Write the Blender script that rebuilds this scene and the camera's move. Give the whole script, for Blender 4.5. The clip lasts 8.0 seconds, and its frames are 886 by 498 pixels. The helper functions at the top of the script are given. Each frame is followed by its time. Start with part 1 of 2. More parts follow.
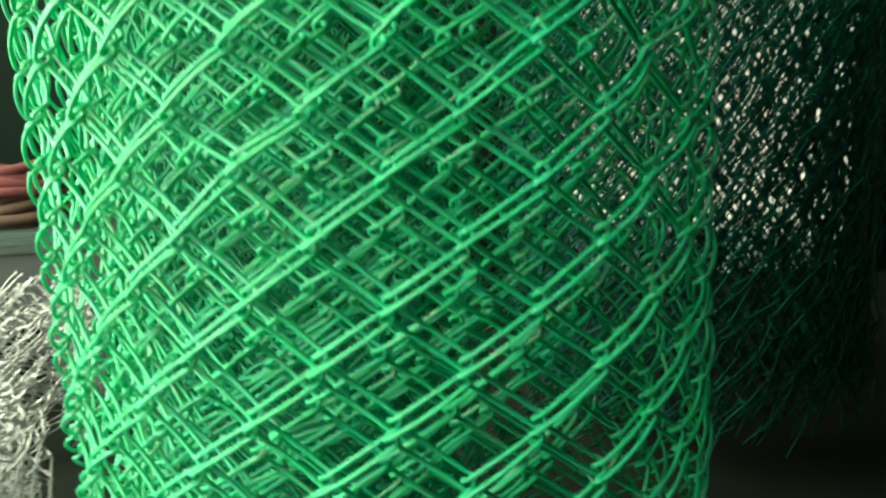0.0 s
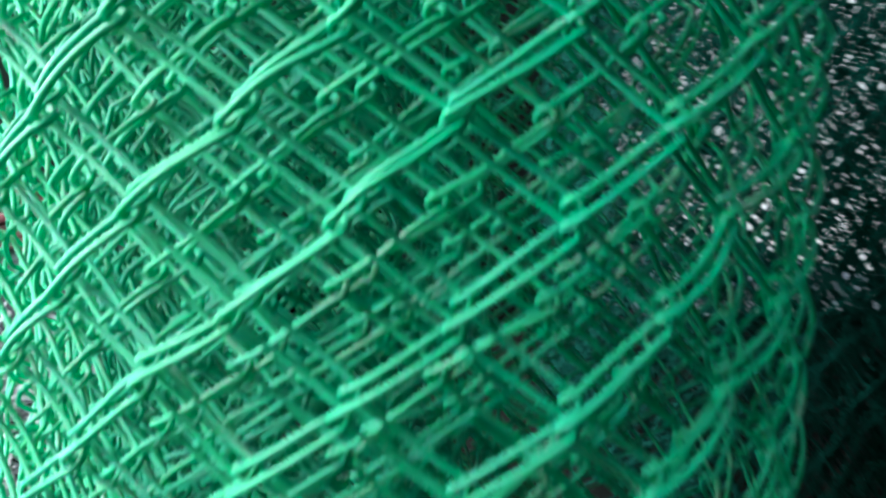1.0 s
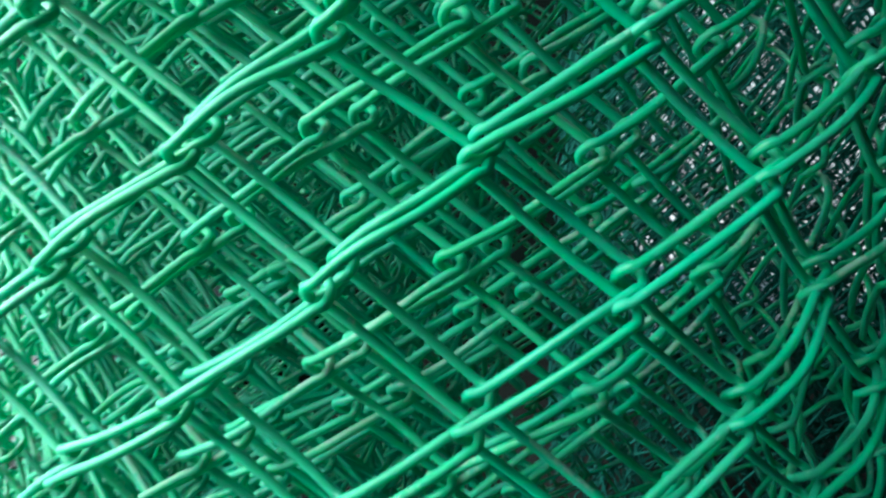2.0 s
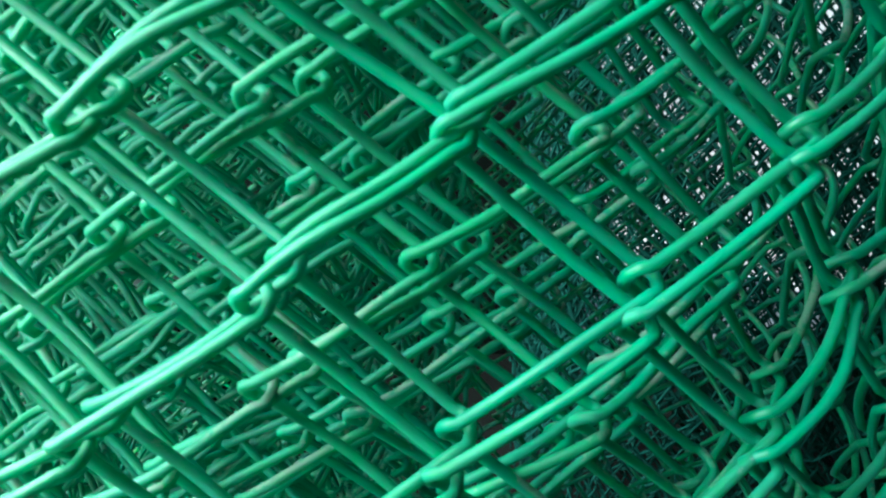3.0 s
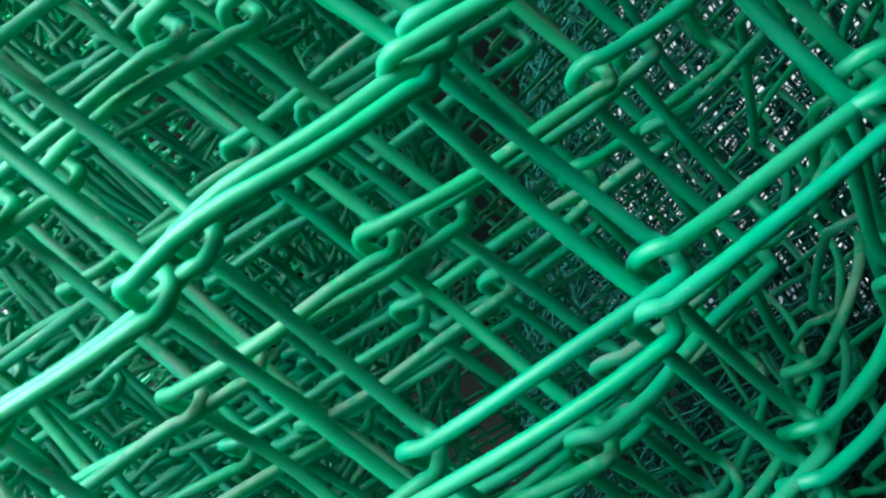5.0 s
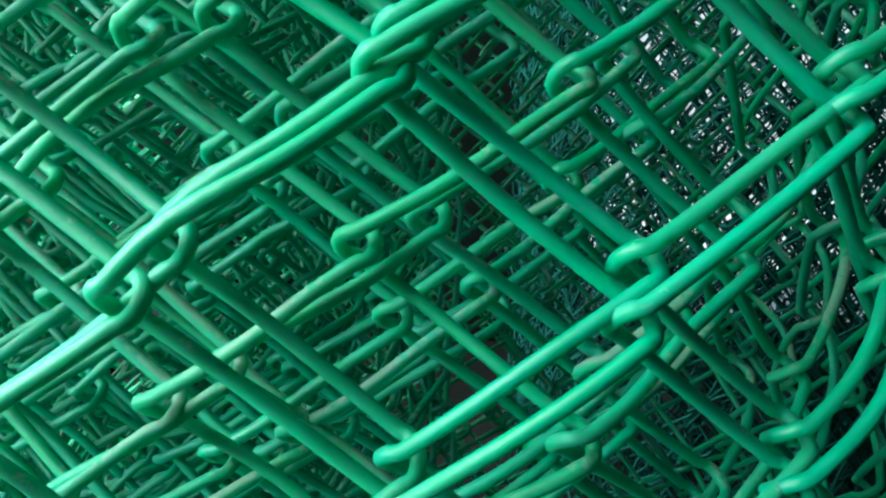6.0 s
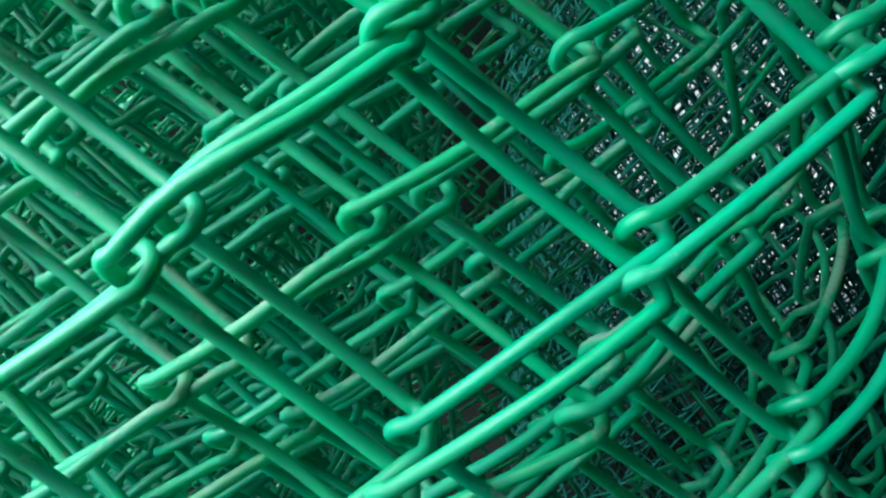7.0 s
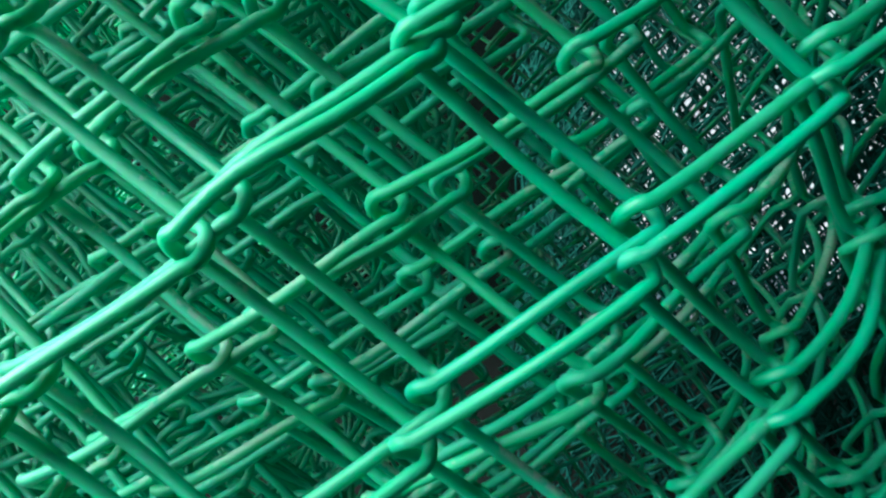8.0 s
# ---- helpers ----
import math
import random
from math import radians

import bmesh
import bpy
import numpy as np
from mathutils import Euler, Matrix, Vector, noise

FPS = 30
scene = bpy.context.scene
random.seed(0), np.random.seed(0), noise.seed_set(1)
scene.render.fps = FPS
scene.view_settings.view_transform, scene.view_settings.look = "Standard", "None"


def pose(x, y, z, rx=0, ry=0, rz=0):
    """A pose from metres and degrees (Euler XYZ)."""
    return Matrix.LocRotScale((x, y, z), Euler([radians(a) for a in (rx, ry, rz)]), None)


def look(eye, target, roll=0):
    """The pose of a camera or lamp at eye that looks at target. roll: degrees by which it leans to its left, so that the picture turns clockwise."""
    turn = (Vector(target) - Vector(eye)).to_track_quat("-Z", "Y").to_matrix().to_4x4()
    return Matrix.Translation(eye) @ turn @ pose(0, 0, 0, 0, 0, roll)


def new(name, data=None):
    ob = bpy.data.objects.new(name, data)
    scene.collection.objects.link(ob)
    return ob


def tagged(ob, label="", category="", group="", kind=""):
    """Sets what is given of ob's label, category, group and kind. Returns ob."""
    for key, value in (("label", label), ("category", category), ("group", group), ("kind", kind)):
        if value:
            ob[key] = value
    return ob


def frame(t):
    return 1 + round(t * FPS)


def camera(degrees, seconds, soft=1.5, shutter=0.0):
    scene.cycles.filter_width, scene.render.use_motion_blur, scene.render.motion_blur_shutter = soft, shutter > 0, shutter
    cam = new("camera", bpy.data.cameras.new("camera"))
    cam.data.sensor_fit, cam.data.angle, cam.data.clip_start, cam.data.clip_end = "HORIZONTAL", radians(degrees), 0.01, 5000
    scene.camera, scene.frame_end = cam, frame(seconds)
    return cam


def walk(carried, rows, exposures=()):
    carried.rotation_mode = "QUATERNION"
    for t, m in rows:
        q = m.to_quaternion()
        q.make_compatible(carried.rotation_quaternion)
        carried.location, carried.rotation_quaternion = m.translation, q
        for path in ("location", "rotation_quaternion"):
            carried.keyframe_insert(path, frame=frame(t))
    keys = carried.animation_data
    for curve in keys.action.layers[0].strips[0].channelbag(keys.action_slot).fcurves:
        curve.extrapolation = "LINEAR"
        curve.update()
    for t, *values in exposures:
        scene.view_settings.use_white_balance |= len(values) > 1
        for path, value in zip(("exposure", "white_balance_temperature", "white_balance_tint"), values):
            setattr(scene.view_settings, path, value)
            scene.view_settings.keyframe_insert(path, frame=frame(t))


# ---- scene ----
cam = camera(66.3, 8.0, soft=2.3, shutter=0.8)
ROWS = [
    (0.0, -0.0472, -0.6247, -0.0786, 80.80, 2.59, -6.40),
    (0.2, -0.0482, -0.6183, -0.0575, 79.03, 3.50, -5.86),
    (0.4, -0.0383, -0.6017, -0.0575, 82.57, 3.49, -4.92),
    (0.6, -0.0287, -0.5806, -0.0413, 81.43, 2.81, -3.93),
    (0.8, -0.0246, -0.5449, -0.0255, 81.13, 1.59, -4.27),
    (1.0, -0.0132, -0.5140, -0.0062, 81.02, 1.00, -2.58),
    (1.2, 0.0013, -0.4967, 0.0089, 78.95, 0.41, 0.49),
    (2.3, -0.0181, -0.4457, 0.0008, 82.72, -0.94, -4.81),
    (2.5, -0.0190, -0.4371, 0.0011, 82.70, -0.90, -6.76),
    (3.0, -0.0138, -0.4244, -0.0031, 81.99, -0.92, -5.29),
    (3.5, -0.0102, -0.4162, -0.0091, 81.22, -0.69, -5.75),
    (4.0, -0.0102, -0.4072, -0.0179, 80.84, -1.27, -4.65),
    (4.5, -0.0091, -0.3966, -0.0146, 79.19, -0.58, -4.58),
    (5.0, -0.0036, -0.3939, -0.0082, 80.31, -0.43, -5.05),
    (6.5, -0.0007, -0.3933, -0.0113, 81.06, -0.17, -5.84),
    (7.0, -0.0036, -0.3940, -0.0148, 81.50, 0.15, -6.29),
    (7.5, -0.0065, -0.4006, -0.0155, 81.91, -0.17, -4.85),
    (8.0, -0.0065, -0.4081, -0.0146, 80.87, -0.42, -5.41),
]
walk(cam, [(t, pose(x, y, z, rx, ry, rz)) for t, x, y, z, rx, ry, rz in ROWS],
     exposures=[(0.0, 0.08, 9600, -25), (0.8, 0.08, 9600, -25), (1.0, 0.06, 6200, -4), (8.0, 0.03, 6200, -4)])

# ---- world, sun, added area lamp ----
GROUND = -0.62
world = bpy.data.worlds.new("world")
scene.world = world
world.use_nodes = True
wn = world.node_tree.nodes
sky = wn.new("ShaderNodeTexSky")
sky.sky_type, sky.sun_disc = "NISHITA", False
sky.sun_elevation, sky.sun_rotation = radians(59), radians(165)
world.node_tree.links.new(sky.outputs[0], wn["Background"].inputs[0])
wn["Background"].inputs[1].default_value = 0.10
sun = new("sun", bpy.data.lights.new("sun", "SUN"))
sun.data.energy, sun.data.angle, sun.data.color = 5.0, radians(0.5), (1.0, 0.97, 0.93)
sun.matrix_world = look((0.8, -3.0, 5.2), (0.0, 0.0, 0.0))
# area lamp added at the unseen open west side, standing in for sky light
opening = new("added_sky_lamp", bpy.data.lights.new("added_sky_lamp", "AREA"))
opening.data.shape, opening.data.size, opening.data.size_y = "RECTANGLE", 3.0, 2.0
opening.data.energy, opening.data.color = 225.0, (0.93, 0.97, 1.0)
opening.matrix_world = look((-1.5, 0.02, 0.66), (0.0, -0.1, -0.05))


# ---- materials ----
def material(name):
    m = bpy.data.materials.new(name)
    m.use_nodes = True
    t = m.node_tree
    return m, t, t.nodes["Principled BSDF"]


def noise_node(t, scale, detail=3.0, rough=0.55, apart=False):
    c = t.nodes.new("ShaderNodeTexCoord")
    n = t.nodes.new("ShaderNodeTexNoise")
    n.inputs["Scale"].default_value, n.inputs["Detail"].default_value, n.inputs["Roughness"].default_value = scale, detail, rough
    if not apart:
        t.links.new(c.outputs["Object"], n.inputs["Vector"])
        return n
    info = t.nodes.new("ShaderNodeObjectInfo")
    far = t.nodes.new("ShaderNodeVectorMath")
    far.operation, far.inputs[1].default_value = "SCALE", (0, 0, 0)
    far.inputs[0].default_value = (37.0, 11.0, 23.0)
    t.links.new(info.outputs["Random"], far.inputs["Scale"])
    add = t.nodes.new("ShaderNodeVectorMath")
    t.links.new(c.outputs["Object"], add.inputs[0])
    t.links.new(far.outputs[0], add.inputs[1])
    t.links.new(add.outputs[0], n.inputs["Vector"])
    return n


def ramp(t, src, stops):
    r = t.nodes.new("ShaderNodeValToRGB")
    while len(r.color_ramp.elements) < len(stops):
        r.color_ramp.elements.new(0.5)
    for e, (pos, col) in zip(r.color_ramp.elements, stops):
        e.position, e.color = pos, (*col, 1.0) if len(col) == 3 else col
    t.links.new(src, r.inputs[0])
    return r


def mix(t, fac, a, b):
    n = t.nodes.new("ShaderNodeMix")
    n.data_type = "RGBA"
    t.links.new(fac, n.inputs[0])
    t.links.new(a, n.inputs[6])
    t.links.new(b, n.inputs[7])
    return n.outputs[2]


def bump(t, src, bsdf, strength, distance):
    b = t.nodes.new("ShaderNodeBump")
    b.inputs["Strength"].default_value, b.inputs["Distance"].default_value = strength, distance
    t.links.new(src, b.inputs["Height"])
    t.links.new(b.outputs[0], bsdf.inputs["Normal"])


def plastic_wire(name, dark, light, dust, amount):
    """PVC coating: slightly uneven green, dusty and scuffed in patches."""
    m, t, b = material(name)
    shade = ramp(t, noise_node(t, 60.0).outputs[0], [(0.3, dark), (0.7, light)])
    info = t.nodes.new("ShaderNodeObjectInfo")
    own = ramp(t, info.outputs["Random"], [(0.0, (0.9, 1.02, 0.92)), (0.5, (1.0, 1.0, 1.0)), (1.0, (1.1, 0.97, 1.10))])
    tone = t.nodes.new("ShaderNodeMix")
    tone.data_type, tone.blend_type = "RGBA", "MULTIPLY"
    tone.inputs[0].default_value = 1.0
    t.links.new(shade.outputs[0], tone.inputs[6])
    t.links.new(own.outputs[0], tone.inputs[7])
    film = ramp(t, noise_node(t, 11.0, 3.0, apart=True).outputs[0], [(0.4, (0, 0, 0)), (0.75, (0.07, 0.07, 0.07))])
    pale = t.nodes.new("ShaderNodeRGB")
    pale.outputs[0].default_value = (*dust, 1.0)
    base = mix(t, film.outputs[0], tone.outputs[2], pale.outputs[0])
    patch = noise_node(t, 24.0, 2.0, apart=True)
    grain = noise_node(t, 420.0, 4.0, 0.65)
    add = t.nodes.new("ShaderNodeMath")
    add.operation, add.inputs[1].default_value = "MULTIPLY_ADD", 0.45
    t.links.new(grain.outputs[0], add.inputs[0])
    t.links.new(patch.outputs[0], add.inputs[2])
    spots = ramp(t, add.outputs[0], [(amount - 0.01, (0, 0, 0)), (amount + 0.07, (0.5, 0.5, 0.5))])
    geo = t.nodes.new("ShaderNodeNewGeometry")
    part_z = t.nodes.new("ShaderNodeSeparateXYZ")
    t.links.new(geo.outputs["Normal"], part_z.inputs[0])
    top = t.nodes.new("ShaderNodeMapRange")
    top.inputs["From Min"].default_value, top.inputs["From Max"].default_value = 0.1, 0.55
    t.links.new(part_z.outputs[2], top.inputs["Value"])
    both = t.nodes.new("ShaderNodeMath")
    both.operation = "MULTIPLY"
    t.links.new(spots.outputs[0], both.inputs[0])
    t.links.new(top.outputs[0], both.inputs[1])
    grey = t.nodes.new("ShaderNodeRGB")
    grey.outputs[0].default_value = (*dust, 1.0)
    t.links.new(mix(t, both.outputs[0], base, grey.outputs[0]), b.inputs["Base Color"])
    r = ramp(t, add.outputs[0], [(amount - 0.25, (0.43, 0.43, 0.43)), (amount + 0.06, (0.7, 0.7, 0.7))])
    t.links.new(r.outputs[0], b.inputs["Roughness"])
    b.inputs["Specular IOR Level"].default_value = 0.65
    b.inputs["Subsurface Weight"].default_value = 0.75
    b.inputs["Subsurface Radius"].default_value, b.inputs["Subsurface Scale"].default_value = (0.3, 1.0, 0.6), 0.003
    bump(t, grain.outputs[0], b, 0.25, 0.0004)
    return m


def plain(name, a, c, scale, rough, metal=0.0, depth=0.002, shine=0.5):
    m, t, b = material(name)
    n = noise_node(t, scale, 6.0)
    t.links.new(ramp(t, n.outputs[0], [(0.3, a), (0.7, c)]).outputs[0], b.inputs["Base Color"])
    b.inputs["Roughness"].default_value, b.inputs["Metallic"].default_value = rough, metal
    b.inputs["Specular IOR Level"].default_value = shine
    bump(t, noise_node(t, scale * 9, 4.0).outputs[0], b, 0.4, depth)
    return m


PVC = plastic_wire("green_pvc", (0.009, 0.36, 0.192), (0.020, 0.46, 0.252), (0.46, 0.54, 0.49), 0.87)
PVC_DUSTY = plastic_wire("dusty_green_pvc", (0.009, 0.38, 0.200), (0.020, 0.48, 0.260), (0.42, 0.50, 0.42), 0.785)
# green coating of the far roll, darkened so the colour carries its shade
PVC_FAR = plain("shaded_green_pvc", (0.003, 0.048, 0.036), (0.006, 0.078, 0.060), 30.0, 0.85, depth=0.0003, shine=0.12)
ZINC = plain("galvanised_wire", (0.36, 0.35, 0.38), (0.54, 0.52, 0.56), 40.0, 0.36, 0.8, 0.0003)
# floor concrete with the shed's shade put into its near-black base
SHADED_CONCRETE = plain("concrete", (0.006, 0.008, 0.007), (0.012, 0.015, 0.013), 3.0, 0.95, shine=0.06)
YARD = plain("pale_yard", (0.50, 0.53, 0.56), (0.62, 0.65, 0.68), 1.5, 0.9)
# wall colour that holds the shade seen through the mesh gaps
SHADED_WALL = plain("shaded_wall", (0.0010, 0.0036, 0.0026), (0.0016, 0.0055, 0.0042), 4.0, 0.9, shine=0.08)
ROOF = plain("sheet_roof", (0.10, 0.10, 0.11), (0.16, 0.16, 0.17), 5.0, 0.7)
RED_CLOTH = plain("red_sacking", (0.05, 0.004, 0.007), (0.095, 0.009, 0.014), 30.0, 0.85)
BROWN = plain("brown_rope", (0.035, 0.014, 0.010), (0.065, 0.028, 0.018), 80.0, 0.85)
TEAL = plain("teal_sheet", (0.002, 0.016, 0.015), (0.004, 0.024, 0.022), 8.0, 0.5)
SLATE = plain("slate_board", (0.012, 0.014, 0.022), (0.02, 0.023, 0.033), 8.0, 0.6)


# ---- helpers for meshes ----
def mesh_object(name, verts, faces, mat, parent=None, label="", smooth=False):
    me = bpy.data.meshes.new(name)
    me.from_pydata(verts, [], faces)
    me.materials.append(mat)
    if smooth:
        me.polygons.foreach_set("use_smooth", np.ones(len(faces), dtype=bool))
    me.update()
    ob = new(name, me)
    ob.parent = parent
    if label:
        ob["label"] = label
    return ob


def part(name, bm, mat, parent, label=""):
    me = bpy.data.meshes.new(name)
    bm.to_mesh(me)
    bm.free()
    me.materials.append(mat)
    ob = new(name, me)
    ob.parent = parent
    if label:
        ob["label"] = label
    return ob


def box(name, lo, hi, mat, bevel=0.004, parent=None, label=""):
    bm = bmesh.new()
    bmesh.ops.create_cube(bm, size=1.0)
    for v in bm.verts:
        v.co = Vector([lo[i] + (v.co[i] + 0.5) * (hi[i] - lo[i]) for i in range(3)])
    bmesh.ops.bevel(bm, geom=bm.edges[:], offset=bevel, segments=2, affect="EDGES")
    return part(name, bm, mat, parent, label)


# ---- chain-link rolls ----
PITCH, RISE = 0.0388, 0.066      # width of one spiral, height of one diamond


def roll_outline(left, right, turn_at):
    """Closed outline of the roll seen from above: a broad curve that tightens past turn_at, and its arc length with 0 at the front."""
    ss = np.linspace(-0.62, 0.36, 491)
    k = 1 / left + (1 / right - 1 / left) / (1 + np.exp(-(ss - turn_at) / 0.015))
    ds = ss[1] - ss[0]
    head = np.concatenate([[0], np.cumsum((k[1:] + k[:-1]) / 2 * ds)])
    zero = int(np.argmin(abs(ss)))
    head -= head[zero]
    x = np.concatenate([[0], np.cumsum((np.cos(head[1:]) + np.cos(head[:-1])) / 2 * ds)])
    y = np.concatenate([[0], np.cumsum((np.sin(head[1:]) + np.sin(head[:-1])) / 2 * ds)])
    x, y = x - x[zero], y - y[zero] - 0.3
    a, b = np.array([x[-1], y[-1]]), np.array([x[0], y[0]])
    reach = 0.42 * np.linalg.norm(b - a)
    c1 = a + reach * np.array([math.cos(head[-1]), math.sin(head[-1])])
    c2 = b - reach * np.array([math.cos(head[0]), math.sin(head[0])])
    u = np.linspace(0, 1, 160)[1:-1, None]
    back = (1 - u) ** 3 * a + 3 * u * (1 - u) ** 2 * c1 + 3 * u * u * (1 - u) * c2 + u ** 3 * b
    pts = np.concatenate([np.stack([x, y], 1)[zero:], back, np.stack([x, y], 1)[:zero]])
    return pts


def slump(outline):
    """The inner turns, sagged together into a smaller core on the left; the right half of the roll stays hollow."""
    lo, hi = outline.min(0), outline.max(0)
    share = (outline - lo) / (hi - lo)
    return lo + np.array([0.060, 0.100]) + share * (hi - lo) * np.array([0.56, 0.62])


def circle_outline(radius):
    a = np.linspace(0, 2 * math.pi, 360, endpoint=False) - math.pi / 2
    return radius * np.stack([np.cos(a), np.sin(a)], 1)


def layer_curve(outline, depth):
    """The outline moved inwards by depth: points, outward normals and arc length (0 at the front)."""
    d = np.roll(outline, -1, 0) - np.roll(outline, 1, 0)
    d /= np.linalg.norm(d, axis=1)[:, None]
    n = np.stack([d[:, 1], -d[:, 0]], 1)
    p = outline - n * depth
    p, n = np.concatenate([p, p[:1]]), np.concatenate([n, n[:1]])
    arc = np.concatenate([[0], np.cumsum(np.linalg.norm(np.diff(p, axis=0), axis=1))])
    return p, n, arc


def sway(s, z, seed, amount):
    """Smooth unevenness of a layer: three offsets (along, outwards, up)."""
    out = []
    for j in range(3):
        a, b, c = seed * 1.7 + j * 2.1, seed * 0.9 + j * 4.3, seed * 2.9 + j
        out.append(amount * (0.5 * np.sin(37 * s + 21 * z + a) + 0.4 * np.sin(-58 * s + 47 * z + b) + 0.3 * np.sin(95 * s + 83 * z + c)))
    return out


# how far the front wires of a spiral bulge outwards, where they differ from the rest
BOWS = {-2: 0.0030, -1: 0.0033, 0: 0.0012, 1: 0.0003, 2: 0.0020}


def spiral(column, bottom, top, shift_s, shift_z, fine, thick, pitch, rise):
    """Centre line of one flattened spiral wire in roll coordinates: along, up, outwards."""
    hook, drop = 0.0034, 0.0029
    bow = BOWS.get(column, 0.0026)
    lo = int(math.floor((bottom - shift_z) / rise)) + 1
    hi = int(math.floor((top - shift_z) / rise)) - 1
    u = np.linspace(0.06, 0.94, 5 if fine > 1 else (3 if fine else 2))
    v = np.linspace(0, math.pi, 7 if fine > 1 else (5 if fine else 4))
    half = rise / 2
    odd = column % 2
    s0, s1 = column * pitch - hook, (column + 1) * pitch + hook
    S, Z, N = [], [], []
    for k in range(lo, hi):
        z0 = k * rise + odd * half
        a0, a1 = s0 + 0.0032, s1 - 0.0032
        S += [a0 + (a1 - a0) * u, a1 + 0.0032 * np.sin(v), a1 + (a0 - a1) * u, a0 - 0.0032 * np.sin(v)]
        Z += [z0 + drop + (half - 2 * drop) * u, z0 + half - drop * np.cos(v),
              z0 + half + drop + (half - 2 * drop) * u, z0 + 2 * half - drop * np.cos(v)]
        N += [bow * np.sin(math.pi * u) ** 1.0, -thick / 2 + thick / 2 * np.cos(v),
              -thick - 0.0022 * np.sin(math.pi * u), -thick / 2 - thick / 2 * np.cos(v)]
    return np.concatenate(S) + shift_s, np.concatenate(Z) + shift_z, np.concatenate(N)


def round_off(a):
    """Cut the corners of a line once."""
    out = np.empty(2 * len(a) - 2)
    out[0::2], out[1::2] = 0.75 * a[:-1] + 0.25 * a[1:], 0.25 * a[:-1] + 0.75 * a[1:]
    return out


def tube(points, radius, sides):
    t = np.gradient(points, axis=0)
    t /= np.linalg.norm(t, axis=1)[:, None]
    up = np.array([0, 0, 1.0])
    u = up - t * (t @ up)[:, None]
    u /= np.linalg.norm(u, axis=1)[:, None]
    w = np.cross(t, u)
    a = np.arange(sides) * 2 * math.pi / sides
    v = points[:, None, :] + radius * (np.cos(a)[None, :, None] * u[:, None, :] + np.sin(a)[None, :, None] * w[:, None, :])
    m = len(points)
    i = np.arange(m - 1)[:, None] * sides
    j = np.arange(sides)[None, :]
    k = (j + 1) % sides
    f = np.stack([i + j, i + k, i + sides + k, i + sides + j], 2).reshape(-1, 4)
    return v.reshape(-1, 3), f


def roll(name, outline, layers, bottom, top, wire, mat, label, parts, place=None, bends=(), lean=(0.0, 0.0), mesh=(PITCH, RISE), slack=False, inner=None):
    """A standing roll of chain-link mesh. layers: depth, shift along, shift up, fineness, sides, unevenness."""
    thing = tagged(new(name), label, "fence roll", "rolls of chain-link mesh")
    if place is not None:
        thing.matrix_world = place
    rest_v, rest_f, count = [], [], 0
    ends = {3: 0.05, 4: 0.12, 5: 0.05, 6: 0.07, 7: 0.03, 8: 0.01}
    pitch, rise = mesh
    for n_layer, (depth, ds, dz, fine, sides, uneven) in enumerate(layers):
        p, nrm, arc = layer_curve(slump(outline) if slack and n_layer >= 9 else outline, depth)
        length = arc[-1]
        columns = int(length / pitch)
        first = -(columns // 2)
        for c in range(first, first + columns):
            near = -0.47 < c * pitch < 0.24
            if slack and ends.get(n_layer, 9) < c * pitch + ds < 0.34:
                continue        # these lengths of mesh end here
            s, z, n = spiral(c, bottom, top, ds, dz, fine if near else 0, 0.0080, pitch, rise)
            if fine > 1 and near:
                s, z, n = round_off(s), round_off(z), round_off(n)
            s, z = s + lean[0] * z, z + lean[1] * s
            a, b, h = sway(s, z, n_layer + 1.0, uneven)
            if slack and 1 < n_layer < 5:
                b = b - (0.004 if n_layer < 4 else 0.012) * np.clip((s - 0.06) / 0.10, 0, 1) ** 1.5
            for only, wide, bs, bz, push_s, push_n, push_z in bends:
                if n_layer not in only:
                    continue
                g = np.exp(-((s - bs) ** 2 + (z - bz) ** 2) / (2 * wide ** 2))
                a, b, h = a + push_s * g, b + push_n * g, h + push_z * g
            w = np.mod(s + a, length)
            px, py = np.interp(w, arc, p[:, 0]), np.interp(w, arc, p[:, 1])
            nx, ny = np.interp(w, arc, nrm[:, 0]), np.interp(w, arc, nrm[:, 1])
            pts = np.stack([px + nx * (n + b), py + ny * (n + b), z + h], 1)
            v, f = tube(pts, wire, sides if near else 5)
            if n_layer < parts:
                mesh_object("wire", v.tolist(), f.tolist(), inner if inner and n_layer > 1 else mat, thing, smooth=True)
            else:
                rest_v.append(v)
                rest_f.append(f + count)
                count += len(v)
    if rest_v:
        ob = mesh_object("inner_mesh", np.concatenate(rest_v).tolist(), np.concatenate(rest_f).tolist(), mat, thing, smooth=True)
        tagged(ob, kind="stuff")
    return thing


# ---- setting ----
def slab(name, lo, hi, mat):
    return tagged(box(name, lo, hi, mat, 0.006), kind="structure")


def ground_sheet():
    bm = bmesh.new()
    bmesh.ops.create_grid(bm, x_segments=60, y_segments=60, size=1.0)
    for v in bm.verts:
        r = max(abs(v.co.x), abs(v.co.y))
        v.co = Vector((v.co.x * (3 + 400 * r ** 3), v.co.y * (3 + 400 * r ** 3), GROUND - 0.004))
    return tagged(part("ground", bm, YARD, None), "pale bare concrete yard outside the shed", "ground", kind="structure")


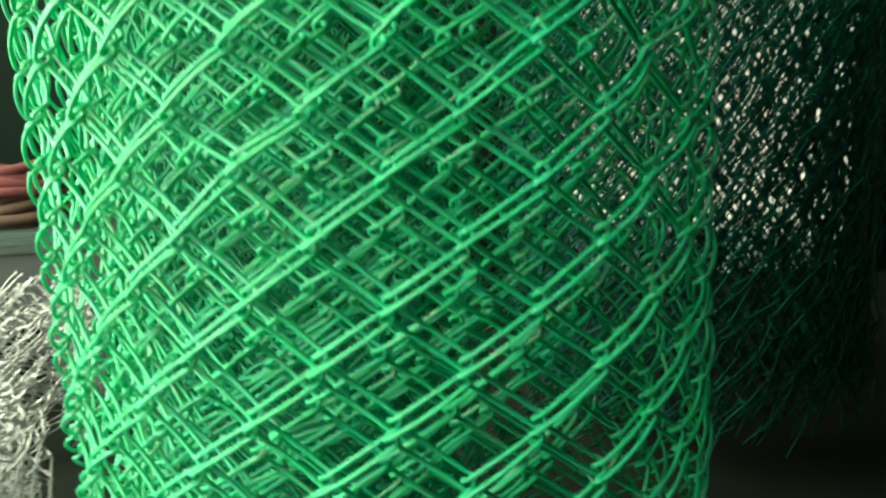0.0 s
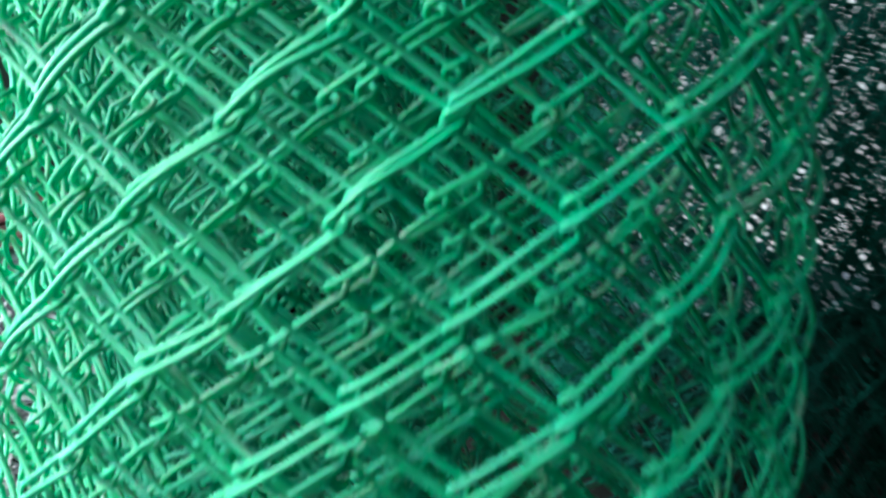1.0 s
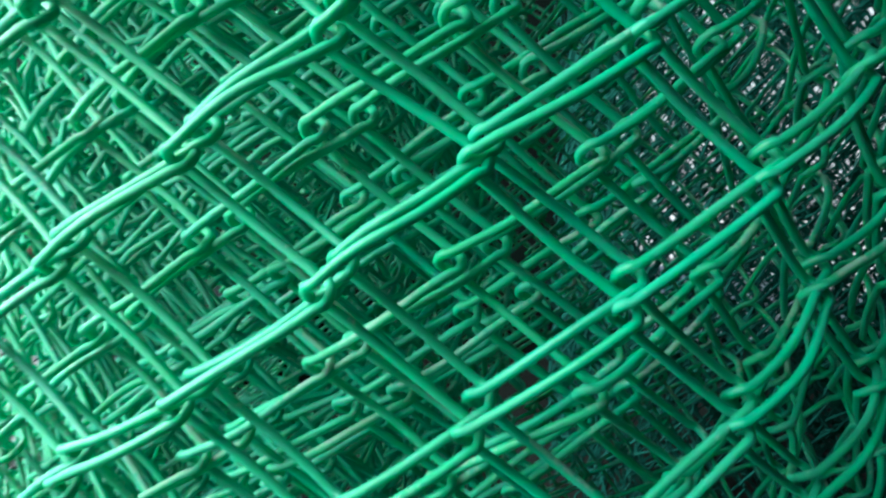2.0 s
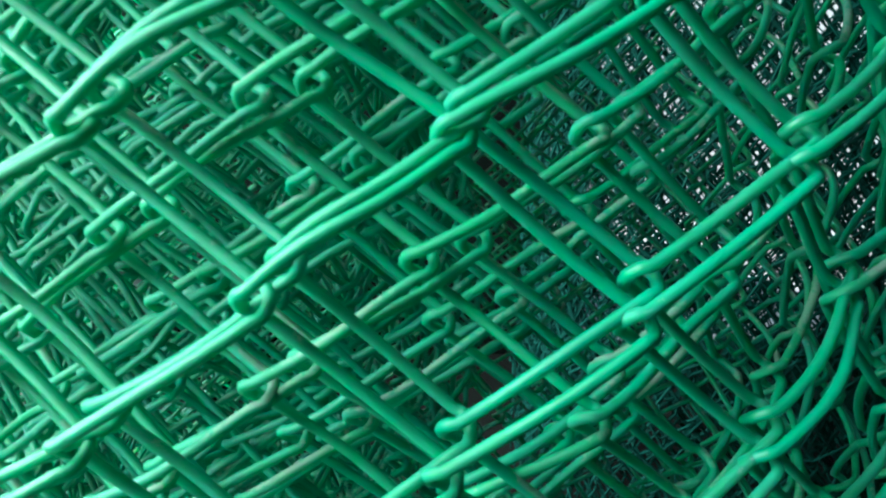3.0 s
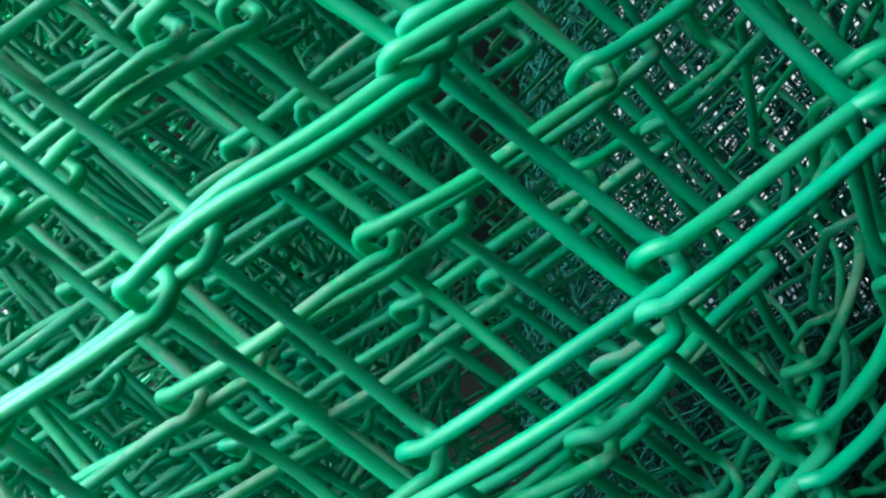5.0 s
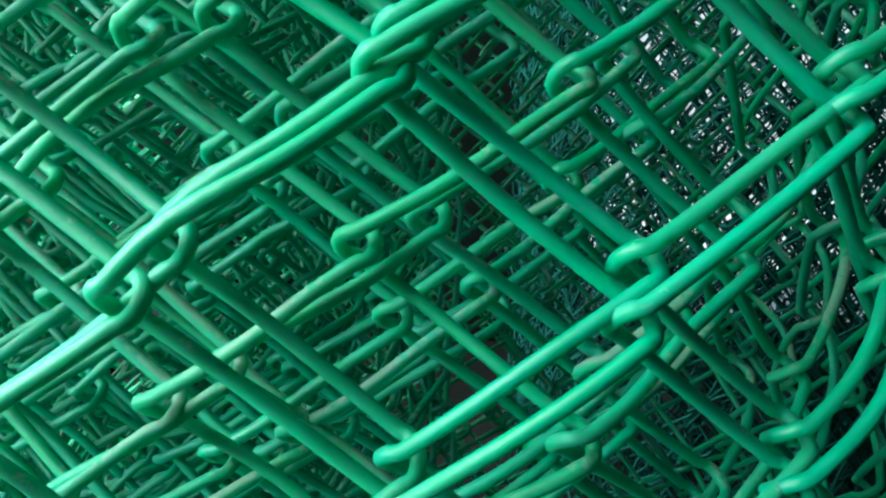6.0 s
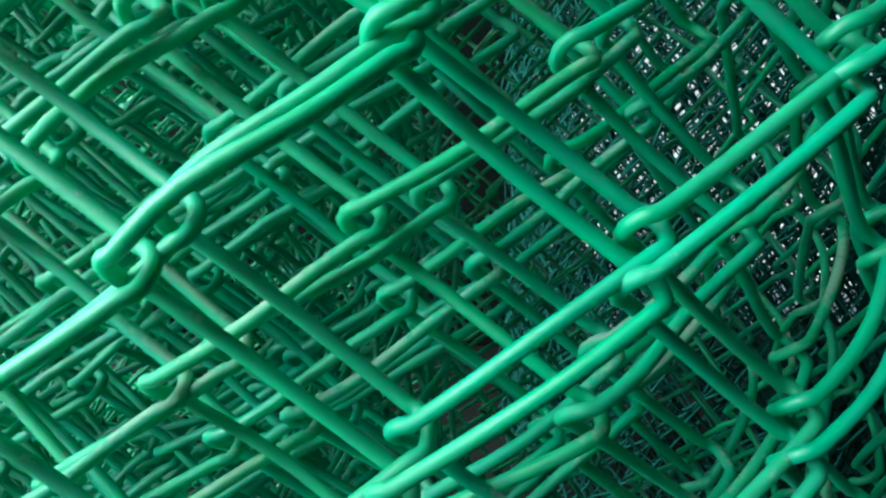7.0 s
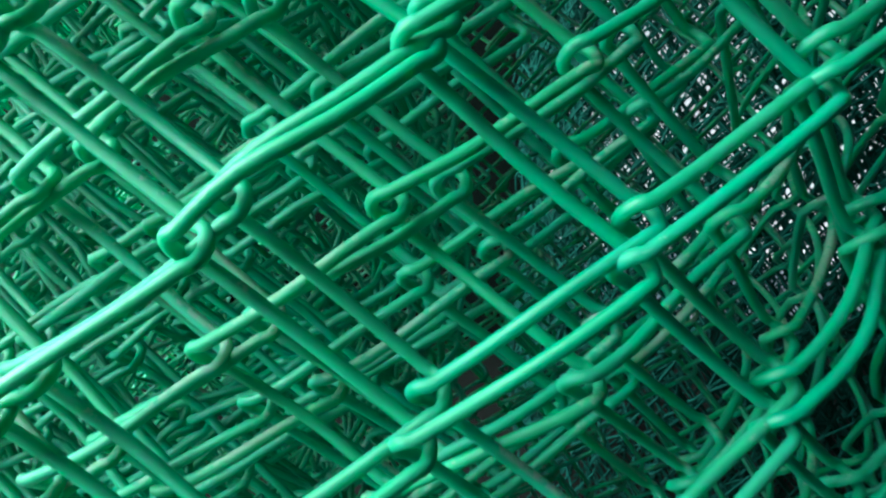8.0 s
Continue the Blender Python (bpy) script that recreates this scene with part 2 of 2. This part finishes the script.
ground_sheet()
tagged(slab("floor", (-1.75, -2.6, GROUND - 0.05), (2.2, 1.75, GROUND), SHADED_CONCRETE), "concrete floor of the shed, coloured near black for shade", "floor")
tagged(slab("wall_north", (-1.75, 1.6, GROUND), (0.50, 1.75, 2.0), SHADED_WALL), "back wall, its shade put into a near-black green", "wall")
tagged(slab("wall_north_pier", (1.75, 1.6, GROUND), (2.2, 1.75, 2.0), SHADED_WALL), "pier beside the bright opening, coloured near black for shade", "wall")
tagged(slab("wall_north_lintel", (0.50, 1.6, 1.3), (1.75, 1.75, 2.0), SHADED_WALL), "wall over the bright opening, coloured near black for shade", "wall")
# next three walls stay out of view, added to limit light on the rolls
tagged(slab("wall_east", (2.05, -2.6, GROUND), (2.2, 1.6, 2.0), SHADED_WALL), "unseen side wall added to close off light, coloured for shade", "wall")
tagged(slab("wall_south", (-1.5, -2.75, GROUND), (2.2, -2.6, 2.0), SHADED_WALL), "unseen wall added to bound the open side, coloured for shade", "wall")
tagged(slab("wall_west", (-1.75, 1.30, GROUND), (-1.6, 1.6, 2.0), SHADED_WALL), "unseen wall added to bound the open side, coloured for shade", "wall")
# unseen roof, added to hold sun and open sky off the rolls
tagged(slab("ceiling", (-1.75, -2.75, 2.0), (2.2, 1.75, 2.1), ROOF), "grey sheet roof added out of view to keep sun off", "ceiling")

# added backdrop: hides the yellow horizon behind the far roll's gaps
tagged(slab("wall_yard", (-1.0, 6.5, GROUND), (9.0, 6.7, 3.2), YARD), "pale backdrop wall added across the yard to whiten the gaps", "wall")

# ---- the green roll ----
OUTLINE = roll_outline(0.3123, 0.184, 0.0305)
LAYERS = [
    (0.000, 0.0000, 0.0000, 2, 10, 0.0003),
    (0.0040, 0.0022, 0.0082, 2, 10, 0.0007),
    (0.0270, -0.0045, -0.0265, 2, 8, 0.0016),
    (0.0330, 0.0085, -0.0200, 2, 8, 0.0014),
    (0.0450, -0.0183, -0.0042, 2, 6, 0.0016),
    (0.0504, 0.0022, 0.0200, 2, 6, 0.0018),
    (0.0660, 0.0120, 0.0110, 1, 6, 0.0016),
    (0.0760, -0.0080, -0.0150, 1, 6, 0.0020),
    (0.0870, 0.0160, 0.0270, 1, 6, 0.0020),
]
rng = random.Random(5)
for i in range(9):
    LAYERS.append((0.0085 * i, rng.uniform(-0.02, 0.02), rng.uniform(-0.03, 0.03), 1 if i < 4 else 0, 5, 0.0055))
# bent places of the two outer turns: which turn, how wide, along, up, and the push along, outwards and up
BOTH, FIRST, SECOND, THIRD = (0, 1), (0,), (1,), (2,)
BENDS = [
    (BOTH, 0.016, 0.0, -0.066, 0.0003, -0.0034, -0.0012),
    (BOTH, 0.016, 0.0388, -0.0346, -0.0008, 0.0027, 0.0006),
    (BOTH, 0.016, 0.0388, -0.1006, 0.0, 0.0035, -0.001),
    (BOTH, 0.016, 0.0776, -0.0032, -0.0038, 0.0042, 0.0007),
    (BOTH, 0.016, 0.1164, -0.0378, -0.0003, -0.0061, 0.0025),
    (BOTH, 0.016, 0.1164, -0.1038, 0.0024, -0.0037, 0.0008),
    (BOTH, 0.016, -0.0388, -0.0314, 0.0005, -0.0010, 0.0008),
    (BOTH, 0.016, -0.0388, 0.0346, 0.0019, -0.0009, -0.0036),
    (BOTH, 0.016, -0.0776, 0.0032, 0.0020, -0.0016, -0.0009),
    (BOTH, 0.016, -0.1164, -0.0942, 0.0010, 0.0005, 0.0045),
    (FIRST, 0.014, 0.0, 0.0, -0.0010, 0.0, 0.0026),
    (SECOND, 0.014, 0.0002, 0.0082, -0.0010, 0.0, -0.0006),
    (THIRD, 0.020, 0.0280, -0.0580, 0.0, 0.0140, 0.0),
    (THIRD, 0.020, 0.0800, -0.0370, 0.0, 0.0040, 0.0),
    (BOTH, 0.011, -0.0280, -0.0180, -0.0015, 0.0030, 0.0022),
    (SECOND, 0.035, -0.060, -0.030, 0.0040, -0.0050, -0.0025),
]
roll("chain_link_roll", OUTLINE, LAYERS, GROUND + 0.004, 0.42, 0.00145, PVC,
     "green plastic-coated chain-link mesh wound into a dusty standing roll", 6, pose(0.0009, 0, -0.0020), BENDS, lean=(0.0286, -0.0403), slack=True, inner=PVC_DUSTY)

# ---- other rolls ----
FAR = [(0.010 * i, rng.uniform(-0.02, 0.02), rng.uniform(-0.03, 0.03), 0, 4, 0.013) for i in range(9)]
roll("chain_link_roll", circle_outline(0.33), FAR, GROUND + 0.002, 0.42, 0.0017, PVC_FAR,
     "green chain-link mesh roll behind, coloured dark for its shade", 1, pose(0.54, 0.62, 0, 0, 0, 15), mesh=(0.030, 0.086))
SILVER = [(0.008 * i, rng.uniform(-0.02, 0.02), rng.uniform(-0.03, 0.03), 1, 5, 0.010) for i in range(8)]
roll("galvanised_roll", circle_outline(0.17), SILVER, GROUND + 0.002, -0.265, 0.0016, ZINC,
     "bare galvanised wire mesh roll standing on the floor", 2, pose(-0.76, 0.72, 0))
roll("galvanised_roll", circle_outline(0.15), SILVER, GROUND + 0.002, -0.33, 0.0016, ZINC,
     "shorter bare galvanised wire mesh roll, loosely wound and tangled", 2, pose(-0.66, 0.27, 0, 0, 0, 40))


# ---- bench behind, with a coil of red rope ----
def bench():
    thing = tagged(new("workbench"), "low workbench with teal edge and slate-grey front board", "workbench")
    box("top", (-1.55, 0.98, -0.292), (-0.42, 1.55, -0.245), TEAL, 0.005, thing, "teal painted bench top")
    box("front_board", (-1.53, 1.0, -0.47), (-0.44, 1.03, -0.293), SLATE, 0.003, thing)
    box("edge_strip", (-1.02, 0.975, -0.272), (-0.80, 0.979, -0.266), TEAL, 0.0008, thing, "pale worn strip along the edge")
    for x in (-1.48, -0.5):
        for y in (1.04, 1.48):
            box("leg", (x - 0.03, y - 0.03, GROUND + 0.001), (x + 0.03, y + 0.03, -0.293), SLATE, 0.003, thing)
    return thing


def rope_coil(place):
    thing = tagged(new("rope_coil"), "loose coil of red and brown rope lying on the bench", "rope")
    r = random.Random(9)
    for k in range(9):
        turns = np.linspace(0, 2 * math.pi, 60)
        tilt, size, lift = r.uniform(-0.25, 0.25), r.uniform(0.10, 0.16), 0.014 + 0.016 * k
        pts = np.stack([size * np.cos(turns), size * 0.8 * np.sin(turns), lift + 0.01 * np.sin(turns * 2 + k) + 0.02 * (1 + np.sin(turns + k)) * abs(tilt)], 1)
        v, f = tube(pts, 0.013, 8)
        mesh_object("loop", v.tolist(), f.tolist(), RED_CLOTH if k > 3 else BROWN, thing, smooth=True)
    thing.matrix_world = place
    return thing


bench()
rope_coil(pose(-0.93, 1.2, -0.245))
